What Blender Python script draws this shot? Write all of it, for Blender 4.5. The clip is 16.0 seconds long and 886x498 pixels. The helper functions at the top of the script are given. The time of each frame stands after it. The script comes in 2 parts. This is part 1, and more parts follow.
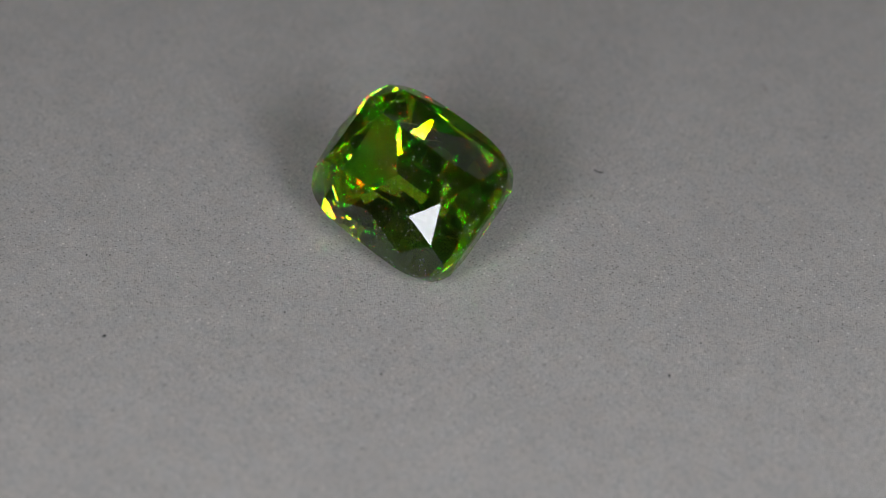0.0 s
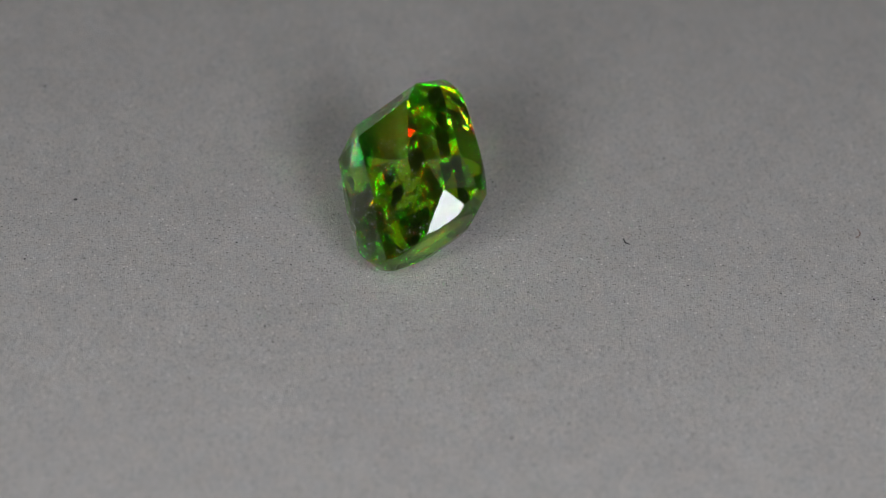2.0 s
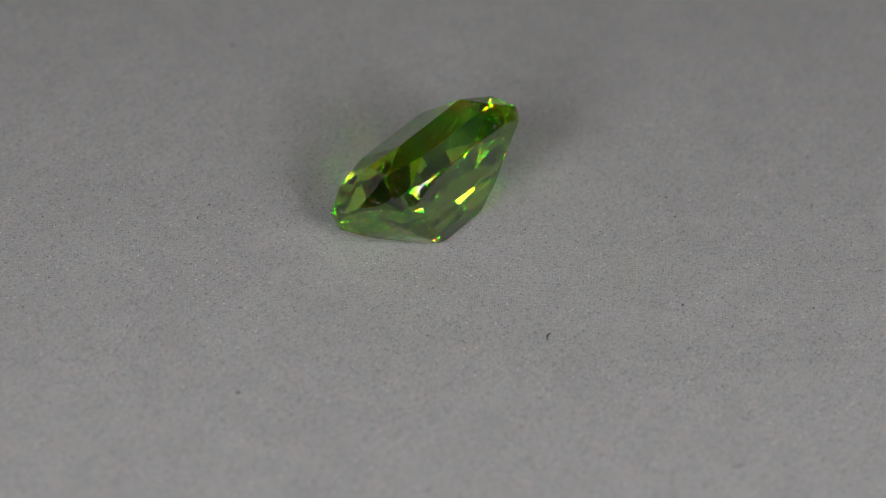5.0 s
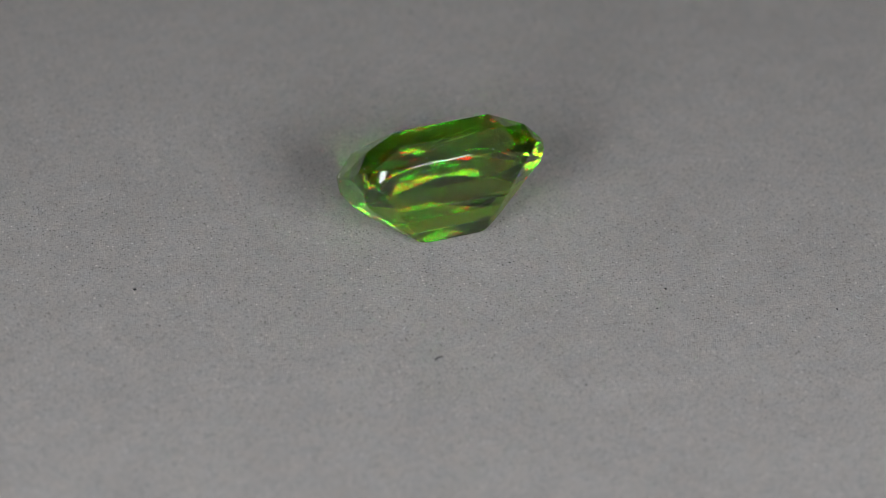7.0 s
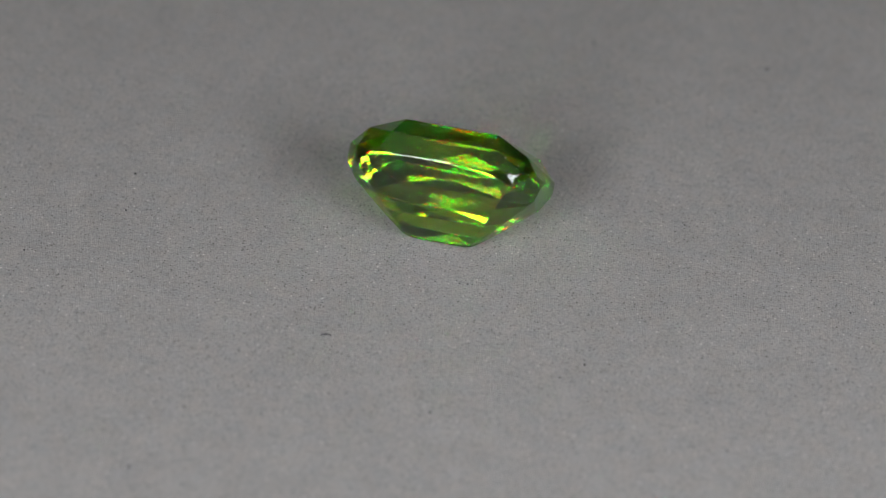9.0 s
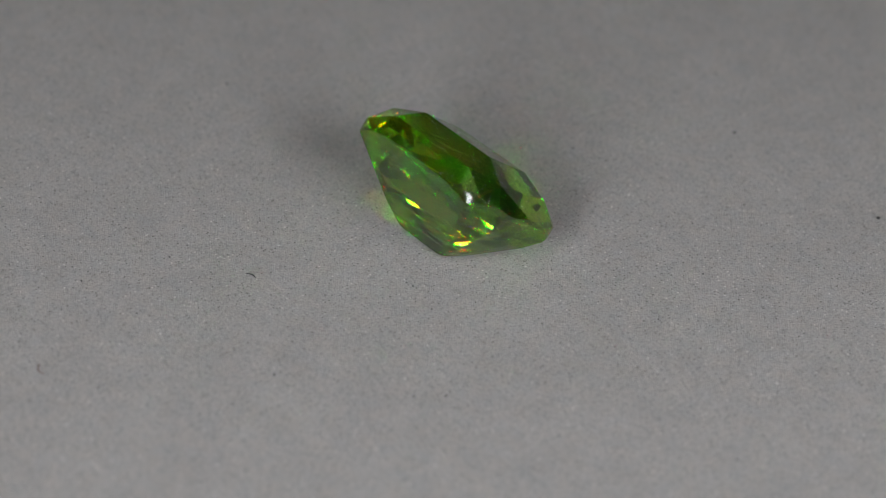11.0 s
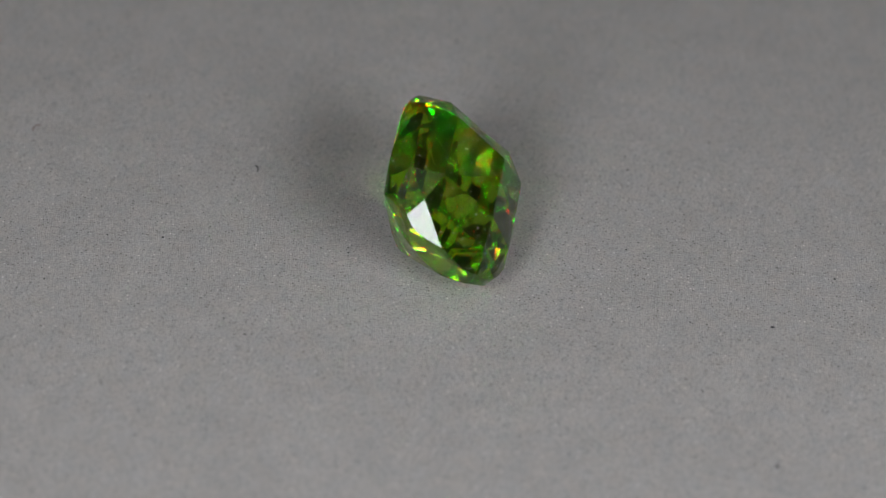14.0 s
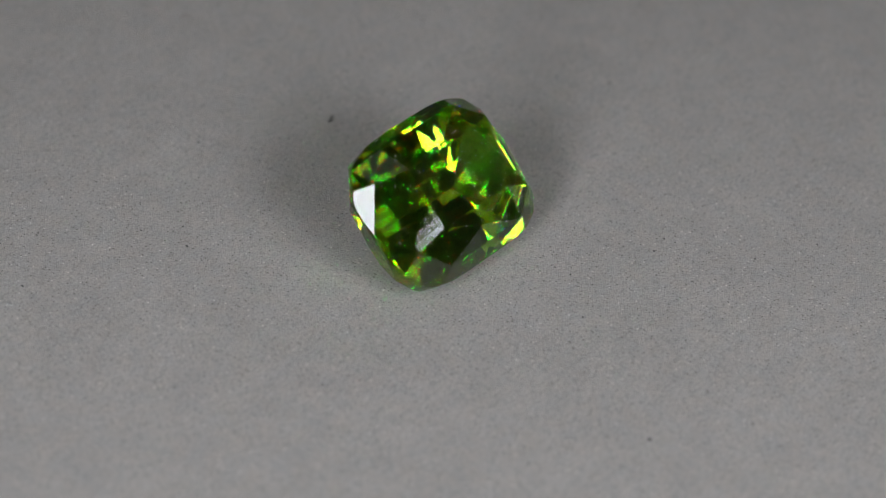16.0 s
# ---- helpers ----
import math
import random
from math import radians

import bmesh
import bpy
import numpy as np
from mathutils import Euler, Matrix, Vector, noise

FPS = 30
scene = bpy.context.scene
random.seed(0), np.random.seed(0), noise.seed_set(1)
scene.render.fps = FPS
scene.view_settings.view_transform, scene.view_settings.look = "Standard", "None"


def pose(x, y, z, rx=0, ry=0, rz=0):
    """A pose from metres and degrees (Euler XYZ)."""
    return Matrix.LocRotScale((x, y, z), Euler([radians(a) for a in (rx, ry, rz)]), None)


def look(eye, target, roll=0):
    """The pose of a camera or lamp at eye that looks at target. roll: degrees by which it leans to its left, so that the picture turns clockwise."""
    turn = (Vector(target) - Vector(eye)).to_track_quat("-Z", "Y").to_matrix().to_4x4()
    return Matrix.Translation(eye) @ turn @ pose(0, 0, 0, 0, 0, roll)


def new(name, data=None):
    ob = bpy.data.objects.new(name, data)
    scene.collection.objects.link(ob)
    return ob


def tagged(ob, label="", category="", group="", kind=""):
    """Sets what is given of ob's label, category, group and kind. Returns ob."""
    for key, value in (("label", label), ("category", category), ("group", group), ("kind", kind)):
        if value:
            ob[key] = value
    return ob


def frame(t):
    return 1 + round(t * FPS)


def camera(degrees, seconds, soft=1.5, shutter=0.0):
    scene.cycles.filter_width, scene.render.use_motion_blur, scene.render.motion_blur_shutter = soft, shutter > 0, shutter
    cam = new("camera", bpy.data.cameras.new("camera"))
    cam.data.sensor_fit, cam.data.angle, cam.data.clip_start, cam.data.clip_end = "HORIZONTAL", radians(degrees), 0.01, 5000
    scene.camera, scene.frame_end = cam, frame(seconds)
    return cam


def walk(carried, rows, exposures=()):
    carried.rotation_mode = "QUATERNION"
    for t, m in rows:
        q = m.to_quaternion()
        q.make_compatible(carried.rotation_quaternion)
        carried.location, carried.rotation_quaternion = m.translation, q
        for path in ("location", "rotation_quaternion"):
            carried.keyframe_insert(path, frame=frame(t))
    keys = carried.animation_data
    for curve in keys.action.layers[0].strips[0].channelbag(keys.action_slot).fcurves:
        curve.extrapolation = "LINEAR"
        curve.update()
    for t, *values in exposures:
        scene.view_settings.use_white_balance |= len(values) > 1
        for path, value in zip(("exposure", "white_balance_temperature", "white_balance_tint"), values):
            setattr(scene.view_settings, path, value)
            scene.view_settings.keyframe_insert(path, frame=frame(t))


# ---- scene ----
cam = camera(18.017, 16.0, 1.0)

# The eye looks down at the turntable; the origin is where its axle meets the grey sheet.
REACH, TILT = 0.140, 40.996
FOCAL = 784 / math.tan(radians(9.0085))
forward = Vector((0, math.cos(radians(TILT)), -math.sin(radians(TILT))))
down = Vector((0, -math.sin(radians(TILT)), -math.cos(radians(TILT))))
EYE = -(REACH * forward + down * (399.83 - 441) / FOCAL * REACH + Vector((760.92 - 784, 0, 0)) / FOCAL * REACH)
stand = look(EYE, EYE + forward, 3.298)
walk(cam, [(0.0, stand), (16.0, stand)])
cam.data.dof.use_dof = True
cam.data.dof.focus_distance = 0.1378
cam.data.dof.aperture_fstop = 34
TURN = -16.590  # degrees a second

# ---- light ----
world = bpy.data.worlds.new("room_light")
scene.world = world
world.use_nodes = True
world.node_tree.nodes["Background"].inputs[0].default_value = (0.9, 0.95, 1.0, 1)
world.node_tree.nodes["Background"].inputs[1].default_value = 0.10
scene.view_settings.exposure = 0.0
scene.cycles.max_bounces = 24
scene.cycles.glossy_bounces = 16
scene.cycles.transmission_bounces = 20
scene.cycles.caustics_refractive = True
scene.cycles.caustics_reflective = True
scene.cycles.blur_glossy = 0.0


def softbox(name, towards, tall_way, distance, width, tall, power):
    """A softbox that faces the stone; the long sides of the two beside the camera lean up and back over it."""
    data = bpy.data.lights.new(name, "AREA")
    data.shape, data.size, data.size_y, data.energy, data.color = "RECTANGLE", width, tall, power, (0.955, 0.985, 1.045)
    ob = new(name, data)
    back = Vector(towards).normalized()
    side = Vector(tall_way).cross(back).normalized()
    up = back.cross(side)
    turn = Matrix((side, up, back)).transposed().to_4x4()
    ob.matrix_world = Matrix.Translation(back * distance) @ turn
    return ob


softbox("softbox_left", (-0.413, -0.772, 0.483), (-0.245, 0.605, 0.758), 0.150, 0.0400, 0.0977, 0.130)
softbox("softbox_right", (0.547, -0.638, 0.543), (0.459, 0.758, 0.463), 0.150, 0.0454, 0.0850, 0.114)


# Added unseen fill lamp high overhead, for a weak ambient light.
def overhead_fill():
    data = bpy.data.lights.new("overhead_fill", "AREA")
    data.shape, data.size, data.energy, data.color = "SQUARE", 1.4, 1.1, (1.0, 0.98, 0.95)
    ob = new("overhead_fill", data)
    ob.matrix_world = look((0, 0, 1.19), (0, 0, 0))


overhead_fill()

# ---- materials ----


def material(name):
    m = bpy.data.materials.new(name)
    m.use_nodes = True
    n = m.node_tree.nodes
    return m, n, m.node_tree.links, n["Principled BSDF"]


def noise_node(n, l, scale, detail=4.0, rough=0.55):
    c = n.new("ShaderNodeTexCoord")
    t = n.new("ShaderNodeTexNoise")
    t.inputs["Scale"].default_value, t.inputs["Detail"].default_value, t.inputs["Roughness"].default_value = scale, detail, rough
    l.new(c.outputs["Object"], t.inputs["Vector"])
    return t


def ramp(n, l, source, stops):
    r = n.new("ShaderNodeValToRGB")
    while len(r.color_ramp.elements) < len(stops):
        r.color_ramp.elements.new(0.5)
    for e, (p, c) in zip(r.color_ramp.elements, stops):
        e.position, e.color = p, (*c, 1) if isinstance(c, tuple) else (c, c, c, 1)
    l.new(source, r.inputs[0])
    return r


def multiply(n, l, a, b):
    m = n.new("ShaderNodeMix")
    m.data_type, m.blend_type = "RGBA", "MULTIPLY"
    m.inputs["Factor"].default_value = 1
    l.new(a, m.inputs["A"])
    l.new(b, m.inputs["B"])
    return m.outputs["Result"]


def paper_material():
    """Grey matt card: fibre grain, cloudy toning, scattered dark and pale flecks and fine relief."""
    m, n, l, p = material("grey_card")
    grain = noise_node(n, l, 8200, 4, 0.8)
    tint = noise_node(n, l, 900, 3, 0.6)
    cloud = noise_node(n, l, 190, 6, 0.62)
    fine = noise_node(n, l, 3200, 2, 0.5)
    coords = n.new("ShaderNodeTexCoord")

    def flecks(scale, size, share, value):
        v = n.new("ShaderNodeTexVoronoi")
        v.inputs["Scale"].default_value = scale
        l.new(coords.outputs["Object"], v.inputs["Vector"])
        dot = ramp(n, l, v.outputs["Distance"], [(size * 0.5, 1.0), (size, 0.0)])
        some = n.new("ShaderNodeSeparateColor")
        l.new(v.outputs["Color"], some.inputs[0])
        pick = n.new("ShaderNodeMath")
        pick.operation = "LESS_THAN"
        pick.inputs[1].default_value = share
        l.new(some.outputs[0], pick.inputs[0])
        both = n.new("ShaderNodeMath")
        both.operation = "MULTIPLY"
        l.new(dot.outputs["Color"], both.inputs[0])
        l.new(pick.outputs[0], both.inputs[1])
        return ramp(n, l, both.outputs[0], [(0.0, 1.0), (1.0, value)]).outputs["Color"]

    a = ramp(n, l, cloud.outputs["Fac"], [(0.25, (0.445, 0.427, 0.396)), (0.75, (0.491, 0.471, 0.437))])
    b = ramp(n, l, grain.outputs["Fac"], [(0.28, 0.56), (0.5, 1.0), (0.75, 1.32)])
    patch = ramp(n, l, noise_node(n, l, 650, 4, 0.6).outputs["Fac"], [(0.3, 0.95), (0.7, 1.05)])
    c = ramp(n, l, fine.outputs["Fac"], [(0.28, 0.84), (0.45, 1.0), (0.75, 1.06)])
    hue = ramp(n, l, tint.outputs["Fac"], [(0.3, (0.955, 0.965, 1.0)), (0.7, (1.02, 0.985, 0.975))])
    col = multiply(n, l, multiply(n, l, multiply(n, l, a.outputs["Color"], hue.outputs["Color"]), b.outputs["Color"]), c.outputs["Color"])
    col = multiply(n, l, col, patch.outputs["Color"])
    for scale, size, share, value in ((5200, 0.30, 0.30, 0.48), (2600, 0.13, 0.13, 0.40), (4100, 0.25, 0.22, 1.55)):
        col = multiply(n, l, col, flecks(scale, size, share, value))
    l.new(col, p.inputs["Base Color"])
    p.inputs["Roughness"].default_value = 0.85
    p.inputs["Specular IOR Level"].default_value = 0.25
    bump = n.new("ShaderNodeBump")
    bump.inputs["Strength"].default_value, bump.inputs["Distance"].default_value = 0.8, 0.00010
    l.new(grain.outputs["Fac"], bump.inputs["Height"])
    l.new(bump.outputs["Normal"], p.inputs["Normal"])
    return m


def plain_material(name, colour, rough=0.6, vary=0.12, scale=60):
    m, n, l, p = material(name)
    t = noise_node(n, l, scale)
    lo, hi = (tuple(c * f for c in colour) for f in (1 - vary, 1 + vary))
    l.new(ramp(n, l, t.outputs["Fac"], [(0.3, lo), (0.7, hi)]).outputs["Color"], p.inputs["Base Color"])
    p.inputs["Roughness"].default_value = rough
    return m


def gem_material(name, rough, clear=1.0, milk=0.009):
    """Green stone of high refraction and strong dispersion: each of red, green and blue bends by its own index."""
    m, n, l, p = material(name)
    n.remove(p)
    add = None
    for index, colour in zip(GEM_INDEX, ((0.41, 0, 0), (0, 0.68, 0), (0, 0, 0.055))):
        r = n.new("ShaderNodeBsdfRefraction")
        r.inputs["IOR"].default_value, r.inputs["Roughness"].default_value = index, rough
        r.inputs["Color"].default_value = (*[(c * clear) ** 0.5 for c in colour], 1)
        if add is None:
            add = r
        else:
            s = n.new("ShaderNodeAddShader")
            l.new(add.outputs[0], s.inputs[0])
            l.new(r.outputs[0], s.inputs[1])
            add = s
    # A faint cloudiness of the stone scatters a little of the light.
    cloud = n.new("ShaderNodeBsdfDiffuse")
    veil = noise_node(n, l, 420, 4, 0.6)
    l.new(ramp(n, l, veil.outputs["Fac"], [(0.3, (0.20, 0.58, 0.04)), (0.7, (0.34, 0.80, 0.08))]).outputs["Color"], cloud.inputs["Color"])
    body = n.new("ShaderNodeMixShader")
    body.inputs[0].default_value = milk
    l.new(add.outputs[0], body.inputs[1])
    l.new(cloud.outputs[0], body.inputs[2])
    gloss = n.new("ShaderNodeBsdfGlossy")
    gloss.inputs["Roughness"].default_value = rough
    fres = n.new("ShaderNodeFresnel")
    fres.inputs["IOR"].default_value = GEM_INDEX[1]
    # Total reflection happens inside the green stone alone; the polish outside mirrors white.
    tint = ramp(n, l, fres.outputs[0], [(0.97, (1, 1, 1)), (0.999, (0.91, 0.97, 0.68))])
    l.new(tint.outputs["Color"], gloss.inputs["Color"])
    mix = n.new("ShaderNodeMixShader")
    l.new(fres.outputs[0], mix.inputs[0])
    l.new(body.outputs[0], mix.inputs[1])
    l.new(gloss.outputs[0], mix.inputs[2])
    l.new(mix.outputs[0], n["Material Output"].inputs["Surface"])
    return m


GEM_INDEX = (1.752, 1.765, 1.786)
GREY_CARD = paper_material()
GEM = gem_material("green_gem", 0.0)
GIRDLE = gem_material("polished_girdle", 0.12, 0.35, 0.008)
TABLE_TOP = plain_material("grey_table_paint", (0.34, 0.34, 0.335), 0.5)
WALL_PAINT = plain_material("grey_wall_paint", (0.32, 0.32, 0.315), 0.8, 0.06, 6)
SPECK = plain_material("dark_dust", (0.035, 0.033, 0.035), 0.8, 0.4, 3000)
RED_FIBRE = plain_material("red_brown_fibre", (0.16, 0.07, 0.05), 0.8, 0.2, 3000)
INCLUSION = plain_material("pale_inclusion", (0.75, 0.78, 0.62), 0.5, 0.2, 3000)
LINT = plain_material("pale_lint", (0.42, 0.41, 0.40), 0.8, 0.2, 3000)

# ---- structure ----


def link_mesh(name, bm, mat, parent=None, label="", smooth=False):
    me = bpy.data.meshes.new(name)
    bm.to_mesh(me)
    bm.free()
    me.materials.append(mat)
    if smooth:
        for f in me.polygons:
            f.use_smooth = True
    ob = new(name, me)
    if parent is not None:
        ob.parent = parent
    return tagged(ob, label)


def part(name, bm, mat, parent, label=""):
    return link_mesh(name, bm, mat, parent, label)


def box(size, at):
    bm = bmesh.new()
    bmesh.ops.create_cube(bm, size=1, matrix=Matrix.Translation(at) @ Matrix.Diagonal((*size, 1)))
    return bm


def build_room():
    for name, size, at in (
        ("floor", (2.4, 2.4, 0.04), (0, 0, -0.78)),
        ("ceiling", (2.4, 2.4, 0.04), (0, 0, 1.22)),
        ("wall_north", (2.4, 0.04, 2.0), (0, 1.22, 0.22)),
        ("wall_south", (2.4, 0.04, 2.0), (0, -1.22, 0.22)),
        ("wall_east", (0.04, 2.4, 2.0), (1.22, 0, 0.22)),
        ("wall_west", (0.04, 2.4, 2.0), (-1.22, 0, 0.22)),
    ):
        tagged(link_mesh(name, box(size, at), WALL_PAINT), "plain grey painted surface of the room", "room", kind="structure")
    bm = box((0.9, 0.7, 0.03), (0, 0, -0.031))
    bmesh.ops.bevel(bm, geom=bm.edges[:], offset=0.003, segments=2, affect="EDGES")
    tagged(link_mesh("tabletop", bm, TABLE_TOP), "grey painted tabletop under the turntable", "table", kind="structure")


def disc(radius, top, depth, edge):
    bm = bmesh.new()
    bmesh.ops.create_cone(bm, cap_ends=True, segments=128, radius1=radius, radius2=radius, depth=depth,
                          matrix=Matrix.Translation((0, 0, top - depth / 2)))
    rim = [e for e in bm.edges if all(v.co.z > top - depth / 4 for v in e.verts)]
    bmesh.ops.bevel(bm, geom=rim, offset=edge, segments=2, affect="EDGES")
    return bm


def crumb(at, size, seed):
    """An uneven grain of dust that lies on the card."""
    rnd = random.Random(seed)
    bm = bmesh.new()
    bmesh.ops.create_icosphere(bm, subdivisions=1, radius=size / 2)
    stretch = rnd.uniform(0.75, 1.5)
    for v in bm.verts:
        v.co *= rnd.uniform(0.7, 1.2)
        v.co.x *= stretch
        v.co.z *= 0.55
    bm.transform(Matrix.Translation((*at, size * 0.2)) @ Matrix.Rotation(rnd.uniform(0, 6.28), 4, "Z"))
    return bm


def thread(at, turn, length, bend, thick):
    """A curved fibre as a thin five-sided tube."""
    bm = bmesh.new()
    rings = []
    for i in range(9):
        u = i / 8 - 0.5
        a = bend * u
        centre = Vector((length * math.sin(a) / bend, length * (math.cos(a) - 1) / bend, thick * 0.6))
        side = Vector((-math.sin(a), -math.cos(a), 0))
        r = thick / 2 * (1 - 0.5 * abs(2 * u) ** 2)
        rings.append([bm.verts.new(centre + side * r * math.cos(k * math.tau / 5) + Vector((0, 0, r * math.sin(k * math.tau / 5)))) for k in range(5)])
    for a, b in zip(rings, rings[1:]):
        for k in range(5):
            bm.faces.new((a[k], a[(k + 1) % 5], b[(k + 1) % 5], b[k]))
    bm.faces.new(rings[0])
    bm.faces.new(rings[-1][::-1])
    bmesh.ops.recalc_face_normals(bm, faces=bm.faces[:])
    bm.transform(Matrix.Translation((*at, 0)) @ Matrix.Rotation(radians(turn), 4, "Z"))
    return bm


# Dust on the card: millimetres from the axle, and size in hundredths of a millimetre.
CRUMBS = ((3.3, 17.6, 20), (-6.8, 8.9, 17), (-15.3, -1.8, 18), (10.7, 8.7, 12), (8.6, 14.9, 14), (-0.6, 9.8, 11), (-18.0, -9.2, 12),
          (12.7, 18.9, 27), (-6.5, -16.5, 15), (-10.1, 12.7, 13), (4.3, -12.7, 16), (-3.0, -15.6, 12), (11.0, -9.4, 12),
          (4.8, -15.4, 14), (-14.6, -4.6, 16), (17.9, -10.1, 13), (-7.3, -21.0, 18), (21.2, 1.3, 14), (19.0, 6.0, 12),
          (11.9, 4.7, 11), (10.1, -7.0, 13), (-1.0, 20.2, 16), (8.7, -17.4, 12))


def build_turntable():
    table = new("turntable")
    tagged(table, "slowly turning round turntable covered with matt grey card", "turntable")
    part("platter", disc(0.100, -0.0006, 0.010, 0.0008), TABLE_TOP, table, "grey turning platter under the card")
    card = part("card", disc(0.098, 0.0, 0.0006, 0.0001), GREY_CARD, table, "matt grey card with dust specks")
    for i, (x, y, size) in enumerate(CRUMBS):
        part("dust_speck", crumb((x * 0.001, y * 0.001), size * 0.85e-5, i), SPECK, card)
    part("fibre", thread((-0.0021, -0.0095), 25, 0.00062, 1.6, 0.00007), SPECK, card, "tiny dark curved fibre")
    part("fibre", thread((-0.0024, -0.0215), 160, 0.00085, 2.2, 0.00005), RED_FIBRE, card, "tiny reddish curved fibre")
    for i, (x, y, size) in enumerate(((19.2, -9.5, 22), (13.6, -0.9, 12), (-0.3, 9.6, 12), (21.4, -9.1, 16))):
        part("lint", crumb((x * 0.001, y * 0.001), size * 1e-5, 70 + i), LINT, card, "pale grain of lint")
    part("fibre", thread((0.0138, -0.0044), -14, 0.0017, 0.7, 0.00002), LINT, card, "thin pale fibre")
    part("fibre", thread((-0.0039, 0.0137), 12, 0.0012, 0.9, 0.00002), LINT, card, "thin pale fibre")
    rnd = random.Random(5)
    verts, faces = [], []
    for _ in range(900):
        r, a = 0.030 * rnd.random() ** 0.5, rnd.uniform(0, math.tau)
        size = rnd.uniform(0.00002, 0.00004) * (1.7 if rnd.random() < 0.06 else 1)
        base = len(verts)
        spin = rnd.uniform(0, 6.28)
        for k in range(4):
            reach = size * rnd.uniform(0.6, 1.2)
            verts.append((r * math.cos(a) + reach * math.cos(spin + k * 1.5708), r * math.sin(a) + reach * math.sin(spin + k * 1.5708), 0.000002))
        verts.append((r * math.cos(a), r * math.sin(a), size * 0.8))
        faces += [(base + k, base + (k + 1) % 4, base + 4) for k in range(4)]
    me = bpy.data.meshes.new("fine_dust")
    me.from_pydata(verts, [], faces)
    me.materials.append(SPECK)
    dust = tagged(new("fine_dust", me), "fine dark dust strewn over the card", kind="stuff")
    dust.parent = card
    return table


# ---- the stone ----
# Half length, half width, crown height and pavilion depth of the stone.
A, B, HC, HP = 0.00496, 0.00395, 0.00172, 0.00403
STONE_AT = Vector((0.0044, 0.0085, 0.0231)) * REACH
STONE_TURN = Matrix.Rotation(3.1752, 4, "Z") @ Matrix.Rotation(0.7045, 4, "X") @ Matrix.Rotation(0.042, 4, "Y")
# The girdle is not quite regular: each corner of the pavilion stands out by its own share.
CORNER = {(1, 1): 1.004, (-1, 1): 0.975, (-1, -1): 0.996, (1, -1): 1.014}
BELLY = {(1, 1): 1.05, (-1, 1): 0.955, (-1, -1): 1.025, (1, -1): 1.075}
ENDS = {1: 1.03, -1: 0.985}
SHOULDER = 1.005  # how much fuller the uppermost cuts are at the corners and the ends
RESTING = 1.11  # the long side on which the stone lies

# Profile of the pavilion from girdle to keel: share of the half length, share of the half width, depth.
PAVILION = ((0.952, 0.885, -0.18), (0.883, 0.738, -0.394), (0.768, 0.566, -0.55), (0.620, 0.375, -0.70), (0.472, 0.194, -0.85),
            (0.340, 0.030, -1.0))
GIRDLE_SIDES = 96


def crown_points():
    # The table slopes a little towards the side on which the stone lies.
    pts = [(s * 0.473 + 0.002, 0.418 + 0.048, 0.995 * HC) for s in (1, -1)]
    pts += [(s * 0.470, -0.418 + 0.050, 0.943 * HC) for s in (1, -1)]
    for x, y, z in ((0.657, -0.012, 0.826), (-0.640, 0.031, 0.777), (0.0, 0.643, 0.814), (0.0, -0.601, 0.790),
                    (0.818, 0.511, 0.587), (0.801, -0.503, 0.605), (-0.802, 0.535, 0.528), (-0.803, -0.461, 0.555)):
        pts.append((x, y, z * HC))
    pts += [(sx * 0.530 + 0.001, sy * 0.834 + 0.021, 0.556 * HC) for sx in (1, -1) for sy in (1, -1)]
    return [Vector((x * A, y * B, z)) for x, y, z in pts] + [Vector((x, y, 0.00006)) for x, y in outline(16)]


def outline(count):
    """The cushion outline of the girdle."""
    pts = []
    for i in range(count):
        a = math.tau * i / count
        c, s = math.cos(a), math.sin(a)
        x = math.copysign(abs(c) ** 0.517, c) if abs(c) > 1e-6 else 0
        y = math.copysign(abs(s) ** 0.517, s) if abs(s) > 1e-6 else 0
        corner = CORNER[1 if x > 0 else -1, 1 if y > 0 else -1]
        flank = (1.014 if x > 0 else 1.002) if abs(c) > abs(s) else 1.0
        share = math.sin(2 * a) ** 2
        k = flank + (corner - flank) * min(1.0, share * 2)
        pts.append((x * k * A, y * k * B))
    return pts


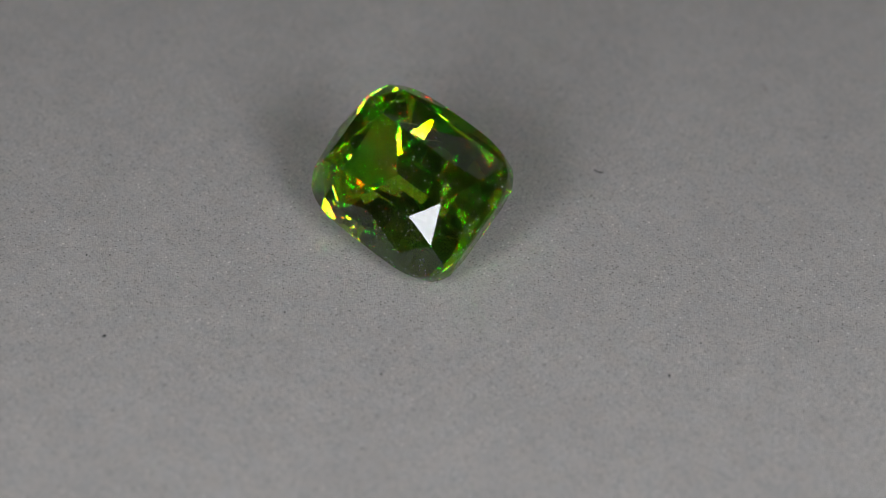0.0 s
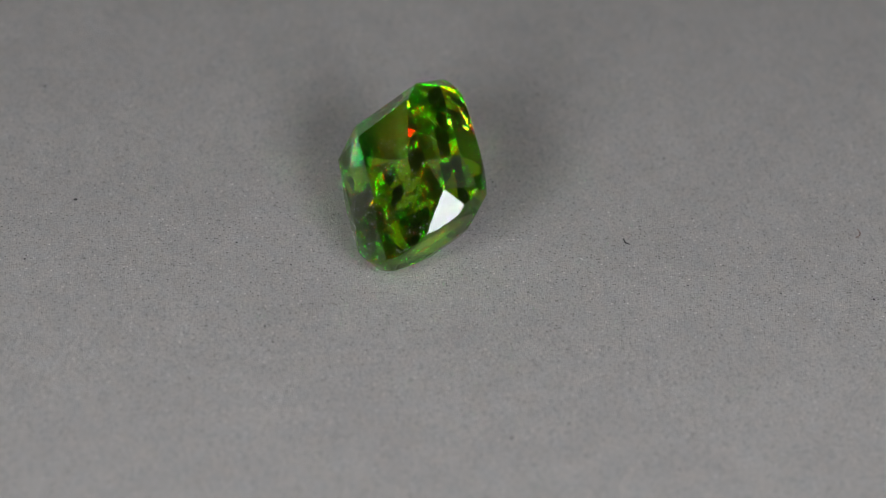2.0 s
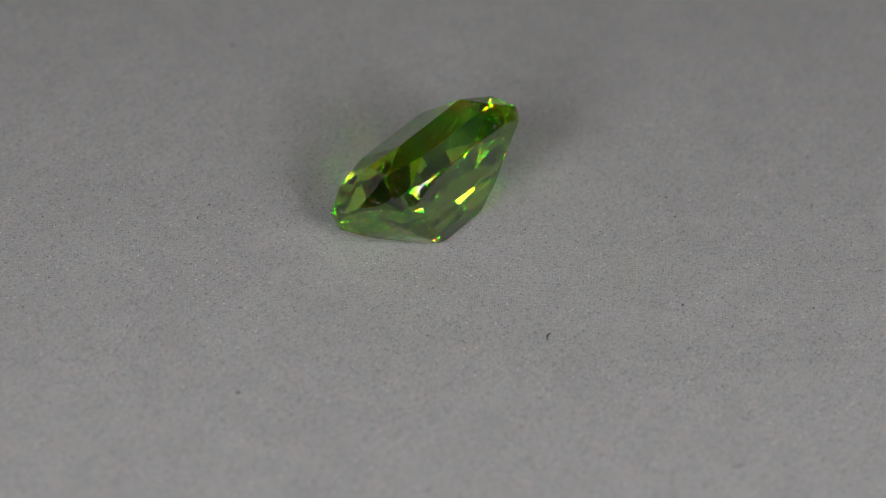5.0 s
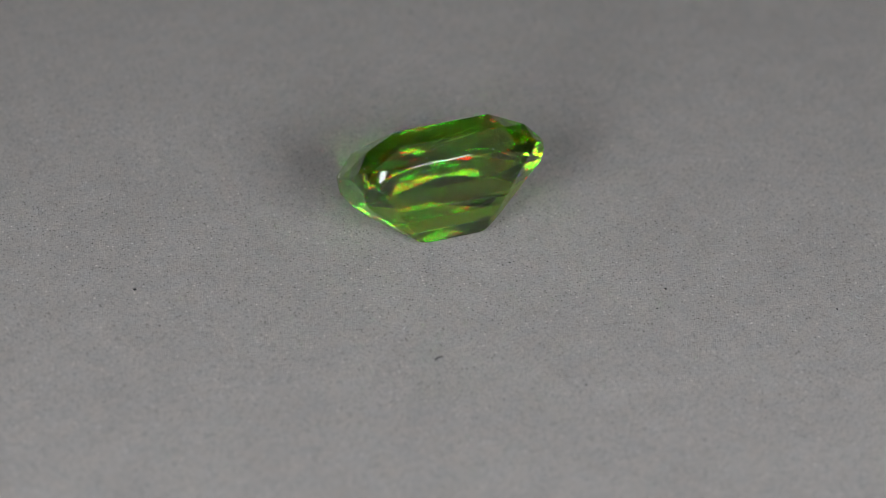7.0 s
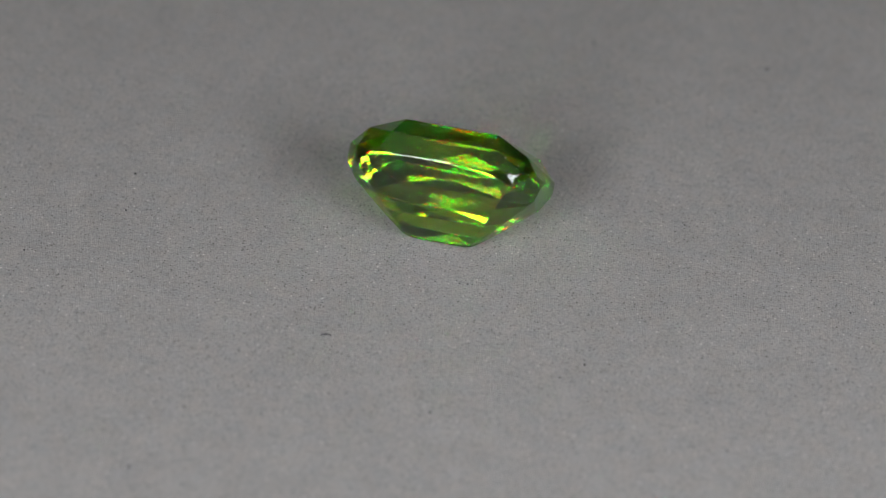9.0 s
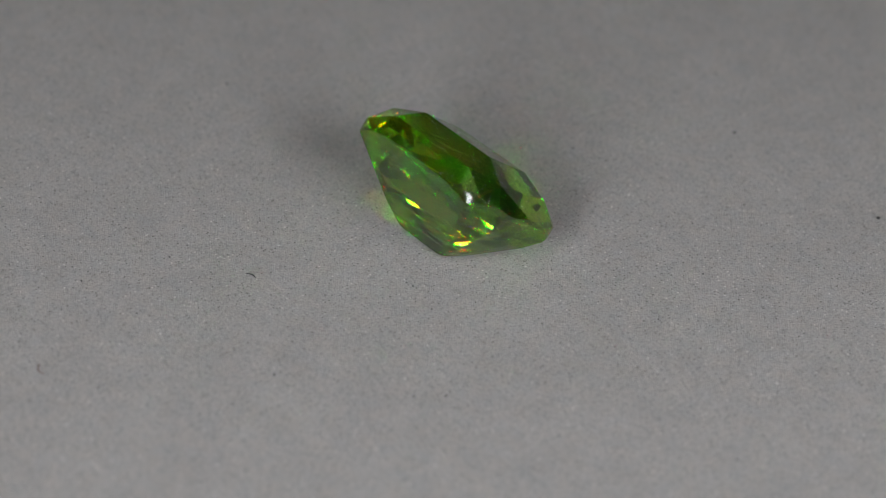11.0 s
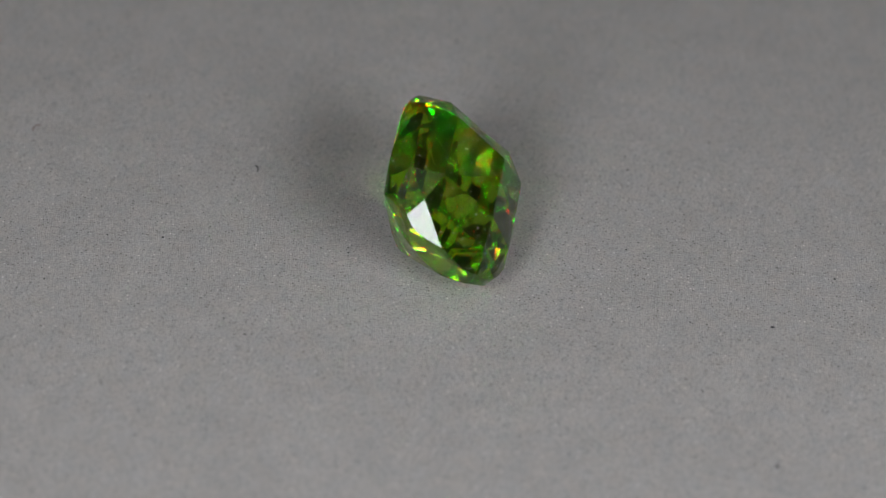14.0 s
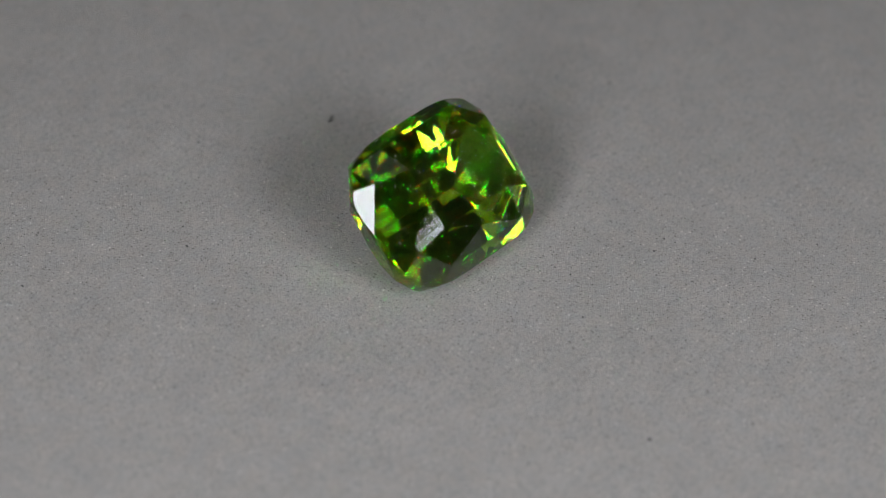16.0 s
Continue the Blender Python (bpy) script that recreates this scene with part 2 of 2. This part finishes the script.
def facet_planes():
    """The flat cuts that shape the stone: those of the crown, then steps round the pavilion, each as a point and its normal."""
    bm = bmesh.new()
    for p in crown_points():
        bm.verts.new(p * 1000)
    bmesh.ops.convex_hull(bm, input=bm.verts[:])
    planes = []
    for f in bm.faces:
        n = f.normal
        if n.z > 0.05 and all(n.dot(m) < 0.99985 for _, m in planes):
            planes.append((f.calc_center_median() * 0.001, n.copy()))
    bm.free()

    def steps(way, profile, spans):
        for i, j in spans:
            (ra, za), (rb, zb) = profile[i], profile[j]
            planes.append((way * ra + Vector((0, 0, za)), Vector((way.x * (za - zb), way.y * (za - zb), rb - ra)).normalized()))

    for s in (1, -1):
        steps(Vector((s, 0, 0)), [(x * A * (ENDS[s] if i > 1 else 1.01 + 0.005 * s), z * HP) for i, (x, y, z) in enumerate(PAVILION)], ((0, 1), (1, 2), (2, 3), (3, 5)))
        flat = (1.015, 0.995, 0.95, 0.93, 0.91, 0.88) if s > 0 else (1, 1) + (RESTING,) * 4
        long = [(y * B * k, z * HP) for (x, y, z), k in zip(PAVILION, flat)]
        steps(Vector((0, s, 0)), long, ((0, 1), (1, 2), (2, 4), (4, 5)))
    for (sx, sy), swell in BELLY.items():
        for turn, spans in ((35, ((0, 1), (1, 2), (3, 4))), (50, ((1, 2), (2, 3), (3, 5))), (20, ((1, 2), (2, 3), (3, 4))),
                            (42, ((2, 3), (4, 5))), (28, ((2, 3), (4, 5))), (60, ((2, 3), (3, 4))), (11, ((2, 3), (4, 5)))):
            way = Vector((sx * math.cos(radians(turn)), sy * math.sin(radians(turn)), 0))
            push = {35: 1.0, 50: 0.985, 20: 0.985}.get(turn, 0.99)
            reach = [max(way.dot(Vector((sx * fx * x * A, sy * fy * y * B, 0))) for fx, fy in ((0.905, 0.80), (1, 0.5), (0.72, 1))) for x, y, z in PAVILION]
            steps(way, [(r * swell * push * (SHOULDER if i < 2 else 1), z * HP) for i, (r, (x, y, z)) in enumerate(zip(reach, PAVILION))], spans)
    return planes


def cut_stone():
    """A cushion-shaped blank, ground facet by facet; worked in millimetres."""
    bm = bmesh.new()
    wall = bm.faces.layers.int.new("wall")
    rings = []
    for z, inset in ((-4.6, 0.0), (-0.03, 0.0), (0.07, 0.015), (2.2, 0.5)):
        ring = []
        for x, y in outline(GIRDLE_SIDES):
            out = Vector((x / A ** 2, y / B ** 2)).normalized()
            ring.append(bm.verts.new((x * 1000 - out.x * inset, y * 1000 - out.y * inset, z)))
        rings.append(ring)
    for low, high in zip(rings, rings[1:]):
        for k in range(GIRDLE_SIDES):
            f = bm.faces.new((low[k], low[(k + 1) % GIRDLE_SIDES], high[(k + 1) % GIRDLE_SIDES], high[k]))
            f[wall] = 1
    bm.faces.new(rings[0][::-1])
    bm.faces.new(rings[-1])
    for at, normal in facet_planes():
        cut = bmesh.ops.bisect_plane(bm, geom=bm.verts[:] + bm.edges[:] + bm.faces[:], dist=1e-5, plane_co=at * 1000, plane_no=normal, clear_outer=True)
        edges = [e for e in cut["geom_cut"] if isinstance(e, bmesh.types.BMEdge)]
        if len(edges) > 2:
            for f in bmesh.ops.edgeloop_fill(bm, edges=edges)["faces"]:
                f[wall] = 0
    bmesh.ops.remove_doubles(bm, verts=bm.verts[:], dist=0.004)
    bmesh.ops.recalc_face_normals(bm, faces=bm.faces[:])
    sharp = [e for e in bm.edges if len(e.link_faces) == 2 and e.calc_face_angle(0) > radians(4) and not all(f[wall] for f in e.link_faces)]
    bmesh.ops.bevel(bm, geom=sharp, offset=0.010, segments=1, affect="EDGES", clamp_overlap=True)
    bm.transform(Matrix.Scale(0.001, 4))
    return bm, wall


def build_stone():
    """The stone lies on one long side of its pavilion; crown, girdle and pavilion close one solid."""
    stone = new("gemstone")
    tagged(stone, "faceted transparent green cushion-cut gemstone lying tilted on grey card", "gemstone")
    bm, wall = cut_stone()
    lowest = min((STONE_TURN @ v.co).z for v in bm.verts)
    lift = Matrix.Translation((0, 0, -lowest)) @ STONE_TURN

    for name in ("crown", "girdle", "pavilion"):
        piece = bm.copy()
        layer = piece.faces.layers.int["wall"]
        out = [f for f in piece.faces if name != ("girdle" if f[layer] else "crown" if f.normal.z > 0 else "pavilion")]
        bmesh.ops.delete(piece, geom=out, context="FACES")
        piece.transform(lift)
        link_mesh(name, piece, GIRDLE if name == "girdle" else GEM, stone, "polished rounded edge" if name == "girdle" else "", name == "girdle")
    solid = bm
    rnd = random.Random(11)
    grains = bmesh.new()
    tops = [f for f in solid.faces if f.normal.z > 0.35]
    areas = [f.calc_area() for f in tops]
    while len(grains.verts) < 420 * 12:
        f = rnd.choices(tops, areas)[0]
        spread = [rnd.random() ** 2 for _ in f.verts]
        at = sum((v.co * k for v, k in zip(f.verts, spread)), Vector()) / sum(spread)
        if rnd.random() > (1.0 if at.x > 0.0005 and at.y < 0.0018 else 0.35):
            continue
        bmesh.ops.create_icosphere(grains, subdivisions=1, radius=rnd.uniform(0.000010, 0.000014 + 0.000018 * rnd.random() ** 2),
                                   matrix=Matrix.Translation(at + f.normal * 0.000006))
    grains.transform(lift)
    solid.free()
    tagged(part("dust", grains, INCLUSION, stone, "pale pinpoint dust grains on the crown"), kind="stuff")
    flakes = bmesh.new()
    for cx, cy, cz, wide, count in ((-0.30, 0.12, 0.25, 0.26, 90), (0.42, -0.12, 0.20, 0.22, 70), (-0.55, -0.30, 0.0, 0.12, 30)):
        for _ in range(count):
            at = Vector(((cx + rnd.gauss(0, wide) * 0.8) * A, (cy + rnd.gauss(0, wide)) * B, (cz + rnd.gauss(0, 0.18)) * HC))
            if abs(at.x) > 0.72 * A or abs(at.y) > 0.72 * B or at.z > 0.5 * HC:
                continue
            m = Matrix.Translation(at) @ Euler([rnd.uniform(0, 3.1) for _ in range(3)]).to_matrix().to_4x4()
            bmesh.ops.create_icosphere(flakes, subdivisions=1, radius=rnd.uniform(0.000015, 0.000042),
                                       matrix=m @ Matrix.Diagonal((1.0, 0.7, 0.15, 1)))
    flakes.transform(lift)
    tagged(part("feather", flakes, INCLUSION, stone, "cloud of tiny pale flakes inside the stone"), kind="stuff")
    for x, y, turn, size in ((-0.15, 0.55, 20, 0.0016), (-0.05, 0.62, 12, 0.0013), (0.1, 0.50, 30, 0.0009)):
        bm = thread((x * A, y * B), turn, size, 0.5, 0.000022)
        bm.transform(lift @ Matrix.Translation((0, 0, 0.30 * HC)))
        part("needle", bm, INCLUSION, stone, "thin pale needle inside the stone")
    return stone


build_room()
turntable = build_turntable()
stone = build_stone()


def motions():
    ticks = [i / 10 for i in range(161)]
    base = Matrix.Translation((STONE_AT.x, STONE_AT.y, 0))
    turns = [(t, pose(0, 0, 0, 0, 0, TURN * (t - 8))) for t in ticks]
    walk(turntable, turns)
    walk(stone, [(t, m @ base) for t, m in turns])


motions()
